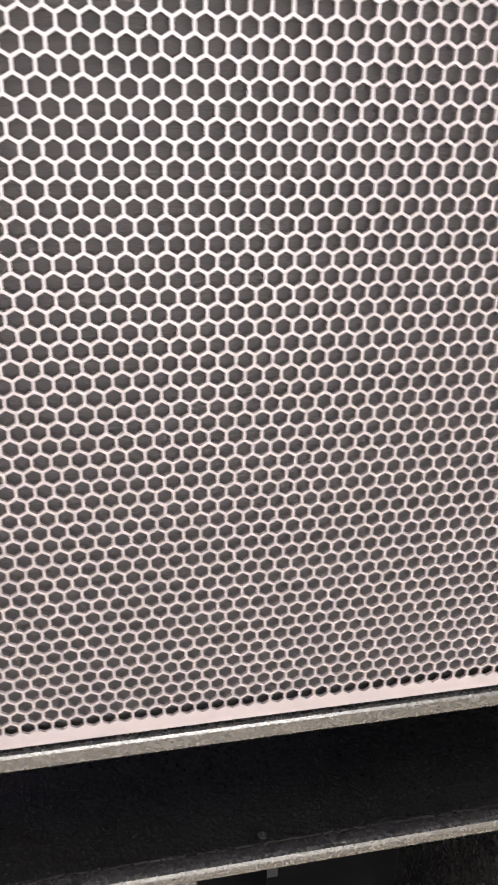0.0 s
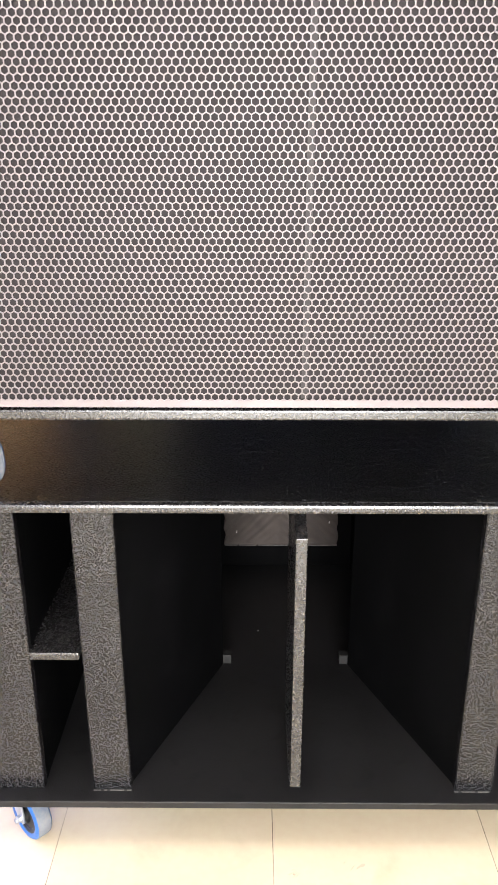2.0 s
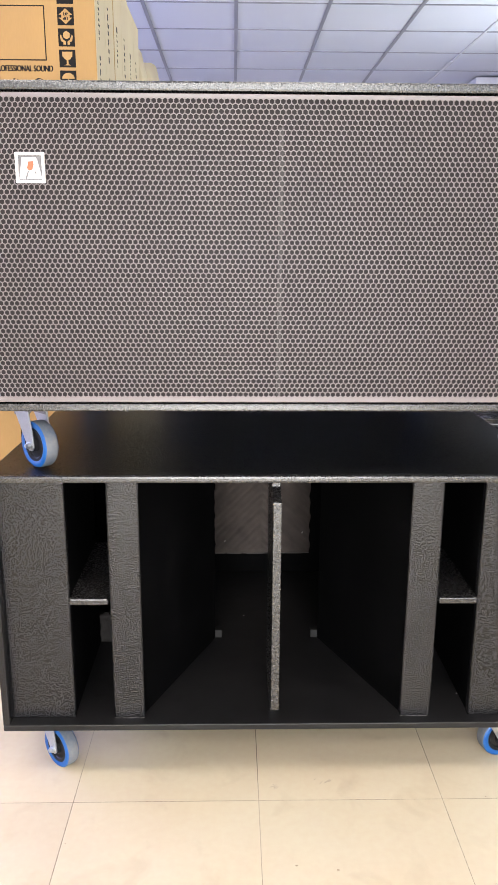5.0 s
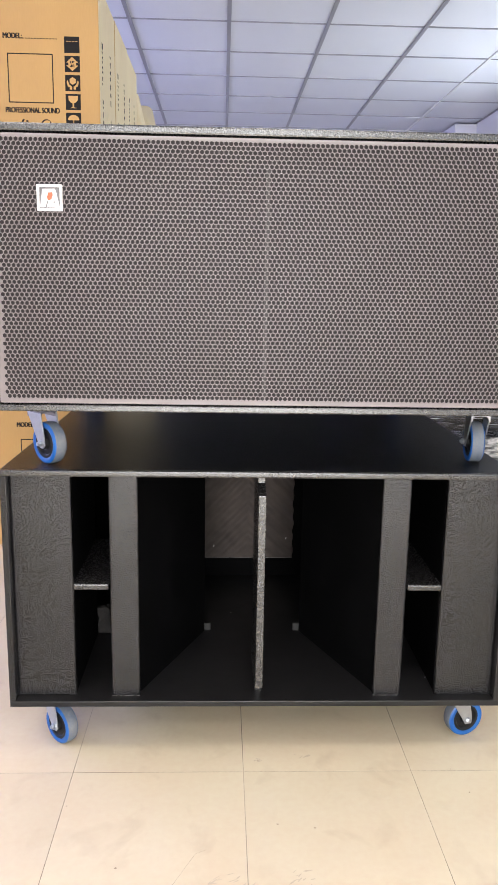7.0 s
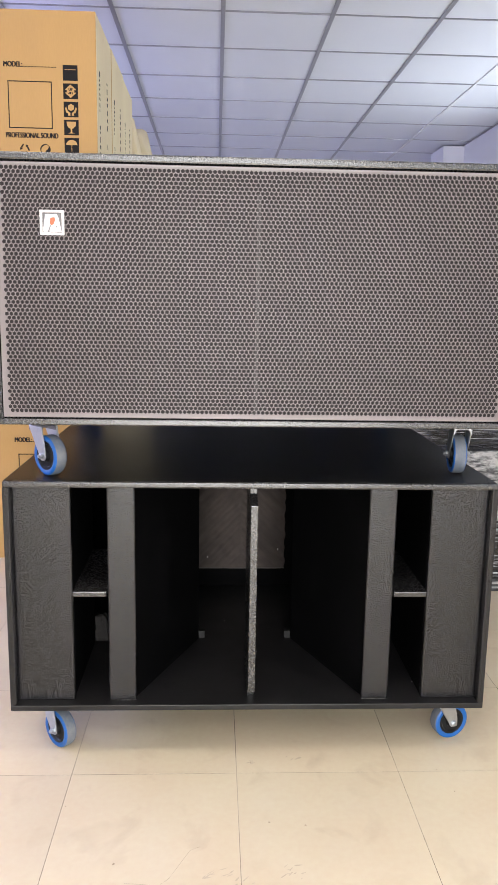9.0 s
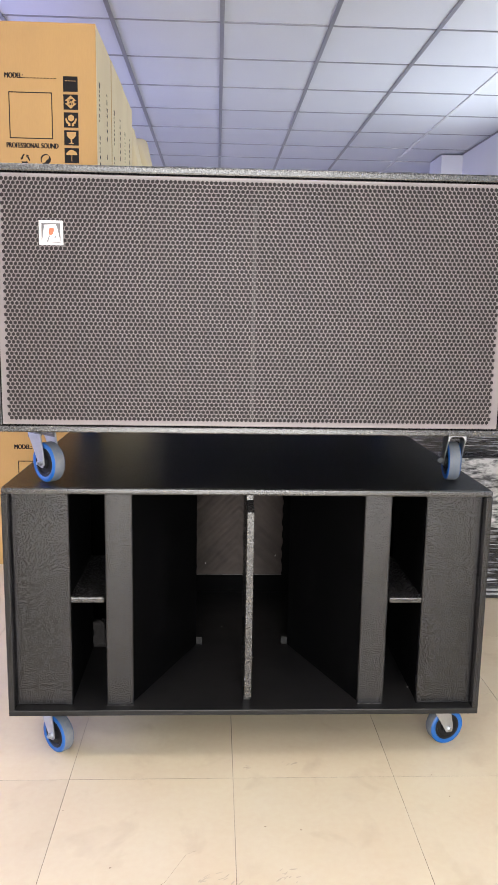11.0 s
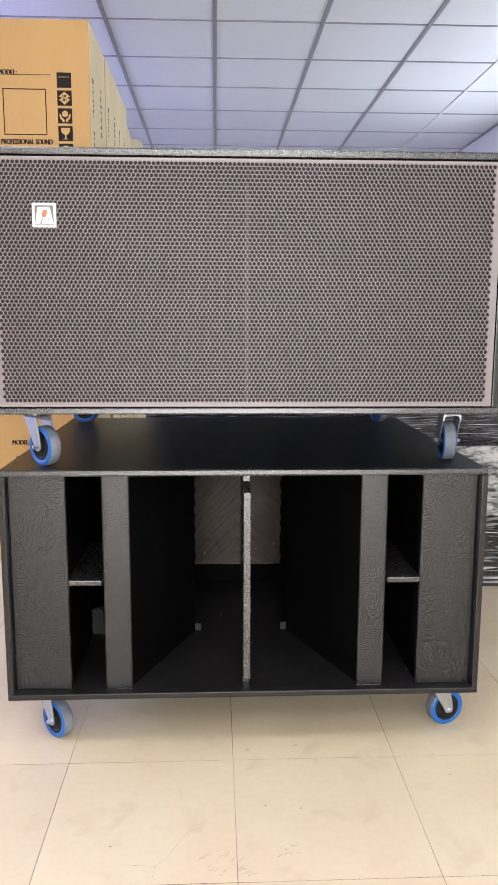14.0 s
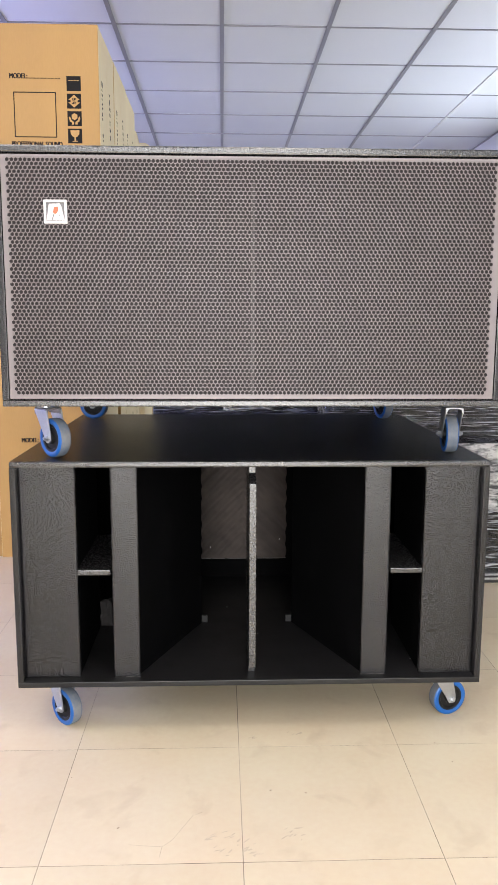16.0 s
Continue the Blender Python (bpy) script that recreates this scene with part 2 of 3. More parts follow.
def lathe(profile, segments=40, axis="x"):
    """Turns (radius, along) points round an axis."""
    bm = bmesh.new()
    rings = []
    for r, h in profile:
        ring = []
        for i in range(segments):
            a = 2 * math.pi * i / segments
            c, s = r * math.cos(a), r * math.sin(a)
            ring.append(bm.verts.new({"x": (h, c, s), "z": (c, s, h), "y": (c, h, s)}[axis]))
        rings.append(ring)
    for a, b in zip(rings, rings[1:]):
        for i in range(segments):
            j = (i + 1) % segments
            bm.faces.new((a[i], a[j], b[j], b[i]))
    bm.faces.new(rings[0])
    bm.faces.new(rings[-1][::-1])
    bmesh.ops.recalc_face_normals(bm, faces=bm.faces)
    return bm


# ---------------------------------------------------------------- room
RX0, RX1, RY0, RY1, CH = -4.0, 2.28, -5.0, 7.6, 2.70
T = 0.15
TX, TY = 0.408, 0.4225            # floor tile pitch
TX0, TY0 = -0.0335, -0.0575

floor = part("floor", box(RX0 - T, RX1 + T, RY0 - T, RY1 + T, -0.12, -0.0007), M_GROUT)
tagged(floor, "cream glazed square floor tiles with thin dark joints", "floor", kind="structure")

wall_right = bmesh.new()
add_box(wall_right, RX1, RX1 + T, RY0 - T, -4.8, 0, CH)
add_box(wall_right, RX1, RX1 + T, -3.4, WIN_Y0, 0, CH)
add_box(wall_right, RX1, RX1 + T, -4.8, -3.4, 0, 0.9)
add_box(wall_right, RX1, RX1 + T, -4.8, -3.4, 2.2, CH)
add_box(wall_right, RX1, RX1 + T, WIN_Y1, RY1 + T, 0, CH)
add_box(wall_right, RX1, RX1 + T, WIN_Y0, WIN_Y1, 0, WIN_Z0)
add_box(wall_right, RX1, RX1 + T, WIN_Y0, WIN_Y1, WIN_Z1, CH)
tagged(part("wall_east", wall_right, M_WALL), "plain white painted side wall", "wall", kind="structure")
wall_left = bmesh.new()
add_box(wall_left, RX0 - T, RX0, RY0 - T, 0.35, 0, CH)
add_box(wall_left, RX0 - T, RX0, 3.85, RY1 + T, 0, CH)
add_box(wall_left, RX0 - T, RX0, 0.35, 3.85, 0, 0.9)
add_box(wall_left, RX0 - T, RX0, 0.35, 3.85, 2.5, CH)
tagged(part("wall_west", wall_left, M_WALL), "plain white painted wall", "wall", kind="structure")
tagged(part("wall_north", box(RX0, RX1, RY1, RY1 + T, 0, CH), M_WALL), "plain white painted rear wall", "wall", kind="structure")
wall_front = bmesh.new()
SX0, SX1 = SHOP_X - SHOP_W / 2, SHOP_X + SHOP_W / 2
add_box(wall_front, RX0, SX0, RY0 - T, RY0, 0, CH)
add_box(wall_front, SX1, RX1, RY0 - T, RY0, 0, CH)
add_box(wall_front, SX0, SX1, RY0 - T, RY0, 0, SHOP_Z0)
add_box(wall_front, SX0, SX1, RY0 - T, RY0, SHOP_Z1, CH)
tagged(part("wall_south", wall_front, M_WALL), "unseen white wall round the assumed shop window", "wall", kind="structure")
tagged(part("column", box(2.07, RX1 - 0.002, 5.83, 6.25, 0, CH - 0.012, 0.004), M_WALL), "white painted square wall pillar", "pillar", kind="structure")


def window(name, m, w, h, panes, label):
    win = thing(name, label, "window", m, kind="structure")
    fr = bmesh.new()
    t = 0.05
    add_box(fr, -w / 2, w / 2, -0.03, 0.03, 0, t)
    add_box(fr, -w / 2, w / 2, -0.03, 0.03, h - t, h)
    for i in range(panes + 1):
        x = -w / 2 + t / 2 + (w - t) * i / panes
        add_box(fr, x - t / 2, x + t / 2, -0.028, 0.028, t, h - t)
    part("window_frame", fr, M_FRAME, win)
    for i in range(panes):
        a = -w / 2 + t + (w - t) * i / panes
        p = part("pane", box(a, a + (w - t) / panes - t, -0.003, 0.003, t, h - t), glass_m, win)
        p.visible_shadow = False
    return win


window("window_1", pose(SHOP_X, RY0 - 0.075, SHOP_Z0), SHOP_W, SHOP_Z1 - SHOP_Z0, 4, "unseen glazed shop front in a metal frame, assumed from reflections")
window("window_2", pose(RX1 + 0.1, (WIN_Y0 + WIN_Y1) / 2, WIN_Z0, 0, 0, 90), WIN_Y1 - WIN_Y0, WIN_Z1 - WIN_Z0, 3, "unseen metal-framed window, assumed in a side wall")

window("window_3", pose(RX0 - 0.1, 2.1, 0.9, 0, 0, 90), 3.5, 1.6, 4, "unseen metal-framed window, assumed in a side wall")
window("window_4", pose(RX1 + 0.1, -4.1, 0.9, 0, 0, 90), 1.4, 1.3, 2, "metal-framed window beside the shop front")

# ceiling: lay-in panels and grid in one mesh
cb = bmesh.new()
CX0, CY0, CP, CQ = -0.072, 2.65, 0.602, 0.5925     # grid origin, pitch along and across
add_box(cb, RX0, RX1, RY0, RY1, CH + 0.02, CH + 0.1)
i0, i1 = math.ceil((RX0 - CX0) / CQ) - 1, math.floor((RX1 - CX0) / CQ) + 1
j0, j1 = math.ceil((RY0 - CY0) / CP) - 1, math.floor((RY1 - CY0) / CP) + 1
for i in range(i0, i1):
    for j in range(j0, j1):
        xa, xb = max(RX0, CX0 + i * CQ + 0.009), min(RX1, CX0 + (i + 1) * CQ - 0.009)
        ya, yb = max(RY0, CY0 + j * CP + 0.009), min(RY1, CY0 + (j + 1) * CP - 0.009)
        if xb - xa > 0.02 and yb - ya > 0.02:
            add_box(cb, xa, xb, ya, yb, CH + random.uniform(0.001, 0.0035), CH + 0.016)
ceiling = part("ceiling", cb, M_CEIL)
tagged(ceiling, "white lay-in ceiling panels in a grey metal grid", "ceiling", kind="structure")
tb = bmesh.new()
for i in range(i0 + 1, i1):
    x = CX0 + i * CQ
    if i == 3:
        continue
    add_box(tb, x - 0.012, x + 0.012, RY0 + 0.002, RY1 - 0.002, CH - 0.004, CH + 0.018)
for j in range(j0 + 1, j1):
    y = CY0 + j * CP
    for i in range(i0, i1):
        xa, xb = max(RX0 + 0.002, CX0 + i * CQ + 0.0125), min(RX1 - 0.002, CX0 + (i + 1) * CQ - 0.0125)
        if xb > xa:
            add_box(tb, xa, xb, y - 0.006, y + 0.006, CH - 0.002, CH + 0.017)
for x in (RX0 + 0.012, RX1 - 0.012):
    add_box(tb, x - 0.012, x + 0.012, RY0 + 0.002, RY1 - 0.002, CH - 0.006, CH - 0.0045)
tagged(part("trim", tb, M_TBAR), "grey metal ceiling grid bars", "ceiling grid", kind="structure")

# thin pale bar, then glare on bars by the pillar built as white lengths
nb = bmesh.new()
bx = CX0 + 3 * CQ
add_box(nb, bx - 0.006, bx + 0.006, RY0 + 0.002, 5.298, CH - 0.004, CH + 0.018)
add_box(nb, bx - 0.016, bx + 0.016, 5.3, RY1 - 0.02, CH - 0.0065, CH - 0.0042)
for k, (xa, xb) in ((5, (-0.16, 0.03)), (6, (-0.17, 0.13))):
    y = CY0 + k * CP
    add_box(nb, bx + xa, bx - 0.0165, y - 0.007, y + 0.007, CH - 0.0055, CH - 0.0024)
    add_box(nb, bx + 0.0165, bx + xb, y - 0.007, y + 0.007, CH - 0.0055, CH - 0.0024)
tagged(part("trim", nb, M_GLARE_BAR), "ceiling grid bars near the pillar, window glare built as white strips", "ceiling grid", kind="structure")

# bodies of the added panels, out of view
for lx, ly in ((-0.97, -0.95), (0.233, -0.95), (-0.97, -2.757), (0.233, -2.757)):
    lamp = thing("ceiling_light", "unseen square ceiling panel light, added for light from above", "ceiling light", pose(lx, ly, 2.69), group="ceiling lights")
    fr = bmesh.new()
    for a, b, c, d in ((-0.29, 0.29, -0.29, -0.26), (-0.29, 0.29, 0.26, 0.29), (-0.29, -0.26, -0.26, 0.26), (0.26, 0.29, -0.26, 0.26)):
        add_box(fr, a, b, c, d, -0.012, 0.008)
    part("frame", fr, M_WHITE, lamp)
    part("diffuser", box(-0.26, 0.26, -0.26, 0.26, -0.004, 0.006), panel_m, lamp)

# ---------------------------------------------------------------- casters
WR = 0.050     # wheel radius
CHT = 0.1385    # caster height


def caster(parent, x, y, z, heading):
    """Swivel caster under a plate at z; heading: degrees that the wheel's face turns from facing -y towards +x."""
    hub_z = -CHT + WR
    cast = new("caster")
    cast.parent = parent
    cast.matrix_world = pose(x, y, z, 0, 0, heading)
    # local: the axle runs along y, the wheel trails along x
    tr = 0.03
    pl = box(-0.05, 0.05, -0.042, 0.042, -0.004, 0, 0.0012)
    plate = part("mounting_plate", pl, M_ZINC, cast)
    for bx in (-0.038, 0.038):
        for by in (-0.03, 0.03):
            bolt = part("bolt", lathe([(0.0065, -0.009), (0.0065, -0.0045), (0.004, -0.0035)], 6, "z"), M_ZINC, plate)
            bolt.location = (bx, by, 0)
    part("swivel_bearing", lathe([(0.026, -0.013), (0.031, -0.009), (0.031, -0.0065), (0.026, -0.0045)], 28, "z"), M_ZINC, cast, smooth=False)
    crown = [(-0.0205, -0.0128), (0.0205, -0.0128), (0.0233, -0.0155), (0.0235, -0.03), (0.0195, -0.03), (0.017, -0.021), (0.012, -0.0172), (-0.012, -0.0172), (-0.017, -0.021), (-0.0195, -0.03), (-0.0235, -0.03), (-0.0233, -0.0155)]
    part("fork_crown", prism(crown, -0.026, 0.028, "x", 0.0014), M_ZINC_DARK, cast)
    for s in (-1, 1):
        y0 = s * 0.0195
        leg = prism([(-0.027, -0.0175), (0.029, -0.0175), (tr + 0.012, hub_z + 0.012), (tr + 0.013, hub_z - 0.004), (tr + 0.006, hub_z - 0.012),
                     (tr - 0.006, hub_z - 0.012), (tr - 0.013, hub_z)], min(y0, y0 + s * 0.004), max(y0, y0 + s * 0.004), "y", 0.0012)
        part("fork_leg", leg, M_ZINC, cast)
    tyre = lathe([(0.0355, -0.0145), (0.040, -0.0165), (0.0456, -0.0165), (0.0488, -0.0135)], 48, "y")
    for f in [f for f in tyre.faces if len(f.verts) > 4]:
        tyre.faces.remove(f)
    other = lathe([(0.0488, 0.0135), (0.0456, 0.0165), (0.040, 0.0165), (0.0355, 0.0145)], 48, "y")
    for f in [f for f in other.faces if len(f.verts) > 4]:
        other.faces.remove(f)
    tmp = bpy.data.meshes.new("tyre_side")
    other.to_mesh(tmp)
    other.free()
    tyre.from_mesh(tmp)
    bmesh.ops.recalc_face_normals(tyre, faces=tyre.faces)
    w = part("tyre", tyre, M_BLUE, cast, "blue elastic rubber tyre", True)
    w.location = (tr, 0, hub_z)
    tread = lathe([(0.0487, -0.0136), (WR, -0.010), (WR, 0.010), (0.0487, 0.0136)], 48, "y")
    for f in [f for f in tread.faces if len(f.verts) > 4]:
        tread.faces.remove(f)
    t = part("tread", tread, M_TREAD, w, "greyish worn tread", True)
    hub = lathe([(0.012, -0.019), (0.015, -0.0185), (0.016, -0.012), (0.027, -0.011), (0.030, -0.0148), (0.036, -0.0148), (0.036, 0.0148), (0.030, 0.0148),
                 (0.027, 0.011), (0.016, 0.012), (0.015, 0.0185), (0.012, 0.019)], 40, "y")
    h = part("hub", hub, M_HUB, w, "black nylon wheel hub")
    for s in (-1, 1):
        nut = lathe([(0.0075, 0), (0.0075, 0.006), (0.005, 0.0075), (0.0045, 0.011)], 6, "y")
        n = part("axle_nut", nut, M_ZINC, cast)
        n.location = (tr, s * 0.0234, hub_z)
        n.rotation_euler = (0, 0, 0 if s > 0 else math.pi)
    return cast


# ---------------------------------------------------------------- lower cabinet: horn-loaded bass bin
LX, LZ0, LZ1, LD, PT = 0.60, 0.1385, 0.7295, 1.02, 0.0148
bass = thing("bass_horn_cabinet", "black textured horn-loaded bass cabinet on blue-wheeled casters, standing on the tiles", "loudspeaker")
part("top_panel", box(-LX, LX, 0.014, LD, LZ1 - PT, LZ1 - 0.0002, 0.001), M_PAINT_TOP, bass)
part("front_edge", box(-LX, LX, 0, 0.0145, LZ1 - PT, LZ1, 0.0045), M_EDGE, bass, "rounded textured front edge")
part("bottom_panel", box(-LX, LX, 0, LD, LZ0, LZ0 + PT, 0.0022), M_SATIN, bass)
for s in (-1, 1):
    a, b = sorted((s * LX, s * (LX - PT)))
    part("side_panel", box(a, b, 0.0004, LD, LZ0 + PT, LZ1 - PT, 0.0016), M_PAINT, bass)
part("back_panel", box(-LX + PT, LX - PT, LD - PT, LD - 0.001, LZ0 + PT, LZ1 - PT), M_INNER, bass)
ZI0, ZI1 = LZ0 + PT, LZ1 - PT
RB = 0.028      # recess of the front boards


def pebbled(x0, x1, y, depth, z0, z1, step=0.0011, height=0.00053):
    """A board with a front skin of sprayed, pebbly coating and softly rounded edges."""
    bm = box(x0, x1, y + 0.0022, y + depth, z0, z1)
    nx, nz = round((x1 - x0) / step), round((z1 - z0) / step)
    rows = []
    for j in range(nz + 1):
        z = z0 + (z1 - z0) * j / nz
        row = []
        for i in range(nx + 1):
            x = x0 + (x1 - x0) * i / nx
            edge = min(x - x0, x1 - x, z - z0, z1 - z)
            rounding = 0.0024 * max(0.0, 1 - edge / 0.0035) ** 2
            p = Vector((x, 0.3, z))
            n = noise.noise(p * 370) + 0.5 * noise.noise(p * 640 + Vector((7, 3, 1)))
            row.append(bm.verts.new((x, y + rounding - height * n, z)))
        rows.append(row)
    for a, b in zip(rows, rows[1:]):
        for i in range(nx):
            bm.faces.new((a[i], a[i + 1], b[i + 1], b[i])).smooth = True
    return bm


for s in (-1, 1):
    def sx(a, b):
        return sorted((s * a, s * b))
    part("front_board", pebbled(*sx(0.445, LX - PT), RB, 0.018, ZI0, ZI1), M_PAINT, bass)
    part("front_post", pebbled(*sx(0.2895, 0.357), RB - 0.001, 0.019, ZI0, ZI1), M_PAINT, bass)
    glue = bmesh.new()
    gx = 0.2895
    gr = random.Random(11 + s)
    while gx < 0.354:
        ln = gr.uniform(0.002, 0.012)
        add_box(glue, *sx(gx, min(gx + ln, 0.357)), RB - 0.0028, RB - 0.0008, ZI0, ZI0 + gr.uniform(0.0004, 0.0016))
        gx += ln + gr.choice((0.0, 0.001, 0.006))
    part("glue_bead", glue, M_GLUE, bass, "pale dried glue at the foot of the post")
    part("port_shelf", box(*sx(0.3625, 0.447), RB + 0.003, 0.37, 0.428, 0.4425, 0.003), M_EDGE, bass)
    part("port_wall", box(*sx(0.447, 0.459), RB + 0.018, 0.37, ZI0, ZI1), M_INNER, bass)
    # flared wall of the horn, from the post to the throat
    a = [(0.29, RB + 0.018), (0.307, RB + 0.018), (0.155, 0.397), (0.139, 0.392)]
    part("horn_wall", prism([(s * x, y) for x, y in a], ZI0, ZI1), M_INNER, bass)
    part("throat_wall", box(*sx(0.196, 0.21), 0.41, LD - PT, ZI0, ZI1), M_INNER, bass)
    part("cleat", box(*sx(0.121, 0.1395), 0.393, 0.413, ZI0, ZI0 + 0.022, 0.001), M_CLEAT, bass, "small pale wooden cleat")
    if s < 0:
        pad = box(*sx(0.406, 0.446), 0.374, 0.40, ZI0, ZI0 + 0.078)
        bmesh.ops.subdivide_edges(pad, edges=pad.edges, cuts=7, use_grid_fill=True)
        for v in pad.verts:
            h = max(0.0, v.co.z - ZI0)
            v.co += noise.noise_vector(v.co * 55) * min(0.009, h)
            v.co.x -= 0.12 * h * (v.co.x > s * 0.42)
        part("port_damping", pad, M_PAD, bass, "crumpled brown damping pad", True)
fin = [(0.002, 0.186), (0.002, 0.672), (0.058, 0.690), (0.058, ZI1), (0.23, ZI1), (0.23, ZI0), (0.05, ZI0), (0.05, 0.178)]
part("centre_fin", prism(fin, -0.0065, 0.0115, "x", 0.0014), M_EDGE, bass)
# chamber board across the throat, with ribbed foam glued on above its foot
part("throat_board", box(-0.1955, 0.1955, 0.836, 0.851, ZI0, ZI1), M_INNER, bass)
fb = bmesh.new()
NX, NZ = 72, 110
FX0, FX1, FZ0, FY = -0.15, 0.1555, 0.2275, 0.815
grid = {}
for i in range(NX + 1):
    for j in range(NZ + 1):
        x = FX0 + (FX1 - FX0) * i / NX
        z = FZ0 + (ZI1 - 0.002 - FZ0) * j / NZ
        d = 0.005 * math.sin((abs(x) + z) * 2 * math.pi / 0.05) + 0.003 * noise.noise(Vector((x * 30, 0, z * 30)))
        d *= min(1, j / 6, (NZ - j) / 6)
        edge = 0.0022 * math.sin(z * 130) + 0.001 * math.sin(z * 57) if i in (0, NX) else 0
        grid[i, j] = fb.verts.new((x + edge, FY + d, z))
for i in range(NX):
    for j in range(NZ):
        fb.faces.new((grid[i, j], grid[i + 1, j], grid[i + 1, j + 1], grid[i, j + 1]))
bmesh.ops.recalc_face_normals(fb, faces=fb.faces)
back = bmesh.ops.extrude_face_region(fb, geom=fb.faces[:])["geom"]
for v in back:
    if isinstance(v, bmesh.types.BMVert):
        v.co.y = 0.8355
bmesh.ops.recalc_face_normals(fb, faces=fb.faces)
bead = bmesh.new()
br = random.Random(5)
gx = FX0
while gx < FX1 - 0.004:
    ln = br.uniform(0.01, 0.05)
    add_box(bead, gx, min(gx + ln, FX1), FY - 0.002, FY + 0.004, FZ0 - br.uniform(0.0012, 0.0024), FZ0 - 0.0002)
    gx += ln + br.choice((0.0, 0.001, 0.004))
part("glue_bead", bead, M_GLUE, bass, "pale glue line at the foot of the foam")
for x, z in ((-0.117, 0.271), (0.131, 0.3)):
    part("paint_chip", prism([(x - 0.001, z - 0.003), (x + 0.001, z - 0.002), (x + 0.0014, z + 0.003), (x, z + 0.0035)], FY - 0.011, FY - 0.008, "y"), M_WHITE, bass, "pale paint chip")
part("foam_lining", fb, M_FOAM, bass, "ribbed dark brown acoustic foam", True)
for x, y in ((-0.238, 0.021), (0.006, 0.02), (-0.52, 0.021), (0.27, 0.02), (0.52, 0.022)):
    part("screw", lathe([(0.0035, LZ1 - 0.001), (0.0035, LZ1 + 0.0006), (0.002, LZ1 + 0.001)], 12, "z"), M_EDGE, bass).location = (x, y, 0)
for x, y, z in ((0.444, 0.115, ZI0 + 0.0004), (0.395, 0.24, ZI0 + 0.0004), (-0.06, 0.52, ZI0 + 0.0004), (0.03, 0.3, ZI0 + 0.0004), (0.396, 0.02, LZ1 - PT - 0.0008)):
    part("paint_chip", prism([(x - 0.002, y - 0.001), (x + 0.0015, y - 0.0015), (x + 0.0022, y + 0.0006), (x - 0.0008, y + 0.0014)], z - 0.0006, z + 0.0006), M_WHITE, bass, "pale paint chip")
for x, y, hd in ((-0.515, 0.098, -44), (0.52, 0.097, 16), (-0.52, 0.93, 20), (0.52, 0.93, -30)):
    caster(bass, x, y, LZ0, hd)

# ---------------------------------------------------------------- upper cabinet
UXL, UXR, UZ0, UZ1, UY, UD = -0.603, 0.61, 0.868, 1.473, -0.013, 1.0
sub = thing("subwoofer_cabinet", "black subwoofer cabinet with hexagon-perforated grille, rolled onto the lower cabinet", "loudspeaker")
part("top_panel", box(UXL, UXR, UY, UD, UZ1 - 0.017, UZ1, 0.004), M_EDGE, sub)
part("bottom_panel", box(UXL, UXR, UY, UD, UZ0, UZ0 + 0.015, 0.003), M_EDGE, sub)
for s in (-1, 1):
    a, b = (UXL, UXL + 0.0165) if s < 0 else (UXR - 0.0165, UXR)
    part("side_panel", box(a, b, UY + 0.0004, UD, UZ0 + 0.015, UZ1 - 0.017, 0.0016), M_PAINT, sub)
part("back_panel", box(UXL + 0.0165, UXR - 0.0165, UD - 0.018, UD - 0.001, UZ0 + 0.015, UZ1 - 0.017), M_INNER, sub)
GX0, GX1, GZ0, GZ1 = -0.5845, 0.591, UZ0 + 0.0185, UZ1 - 0.021
GY = UY + 0.002       # face of the grille
part("acoustic_cloth", box(GX0, GX1, GY + 0.0075, GY + 0.0105, UZ0 + 0.017, UZ1 - 0.019), M_CLOTH, sub, "dark grey acoustic cloth")
part("stiffener", box(-0.0045, 0.0045, GY + 0.0052, GY + 0.0073, GZ0 + 0.012, GZ1 - 0.055), M_STRIP, sub)

# perforated plate: a lattice of hexagonal holes, ringed by solid cells
COLS, ROWS = 113, 62
HX0, HX1, HZ0, HZ1 = -0.5688, 0.5715, 0.9017, 1.4402
PX, PZ = (HX1 - HX0) / (COLS - 1), (HZ1 - HZ0) / (ROWS - 1)
RC, RI = PX / math.sqrt(3), 0.00862 / math.sqrt(3)
verts, faces = [], []
hexa = [(math.sin(k * math.pi / 3), math.cos(k * math.pi / 3)) for k in range(6)]
TH = 0.0018
for r in range(-1, ROWS + 1):
    odd = (r + 1) % 2
    for c in range(-1, COLS + 1):
        cx, cz = HX0 + c * PX + (PX / 2 if odd else 0), HZ0 + r * PZ
        solid = r < 0 or r >= ROWS or c < 0 or c >= COLS - odd
        n = len(verts)
        if solid:
            if cx > GX1:
                continue
            verts += [(min(GX1, max(GX0, cx + RC * s)), GY, min(GZ1, max(GZ0, cz + PZ / 1.5 * k))) for s, k in hexa]
            faces.append(tuple(range(n, n + 6)))
            continue
        q = PZ / 1.5
        verts += [(cx + RC * s, GY, cz + q * k) for s, k in hexa]
        verts += [(cx + RI * s, GY, cz + RI * k) for s, k in hexa]
        verts += [(cx + RI * s, GY + TH, cz + RI * k) for s, k in hexa]
        for k in range(6):
            m = (k + 1) % 6
            faces.append((n + k, n + m, n + 6 + m, n + 6 + k))
            faces.append((n + 6 + k, n + 6 + m, n + 12 + m, n + 12 + k))
gm = bpy.data.meshes.new("grille")
gm.from_pydata(verts, [], faces)
gm.materials.append(M_GRILLE)
gm.update()
grille = new("grille", gm)
grille.parent = sub
tagged(grille, "dark powder-coated steel grille with hexagonal holes")
rim = bmesh.new()
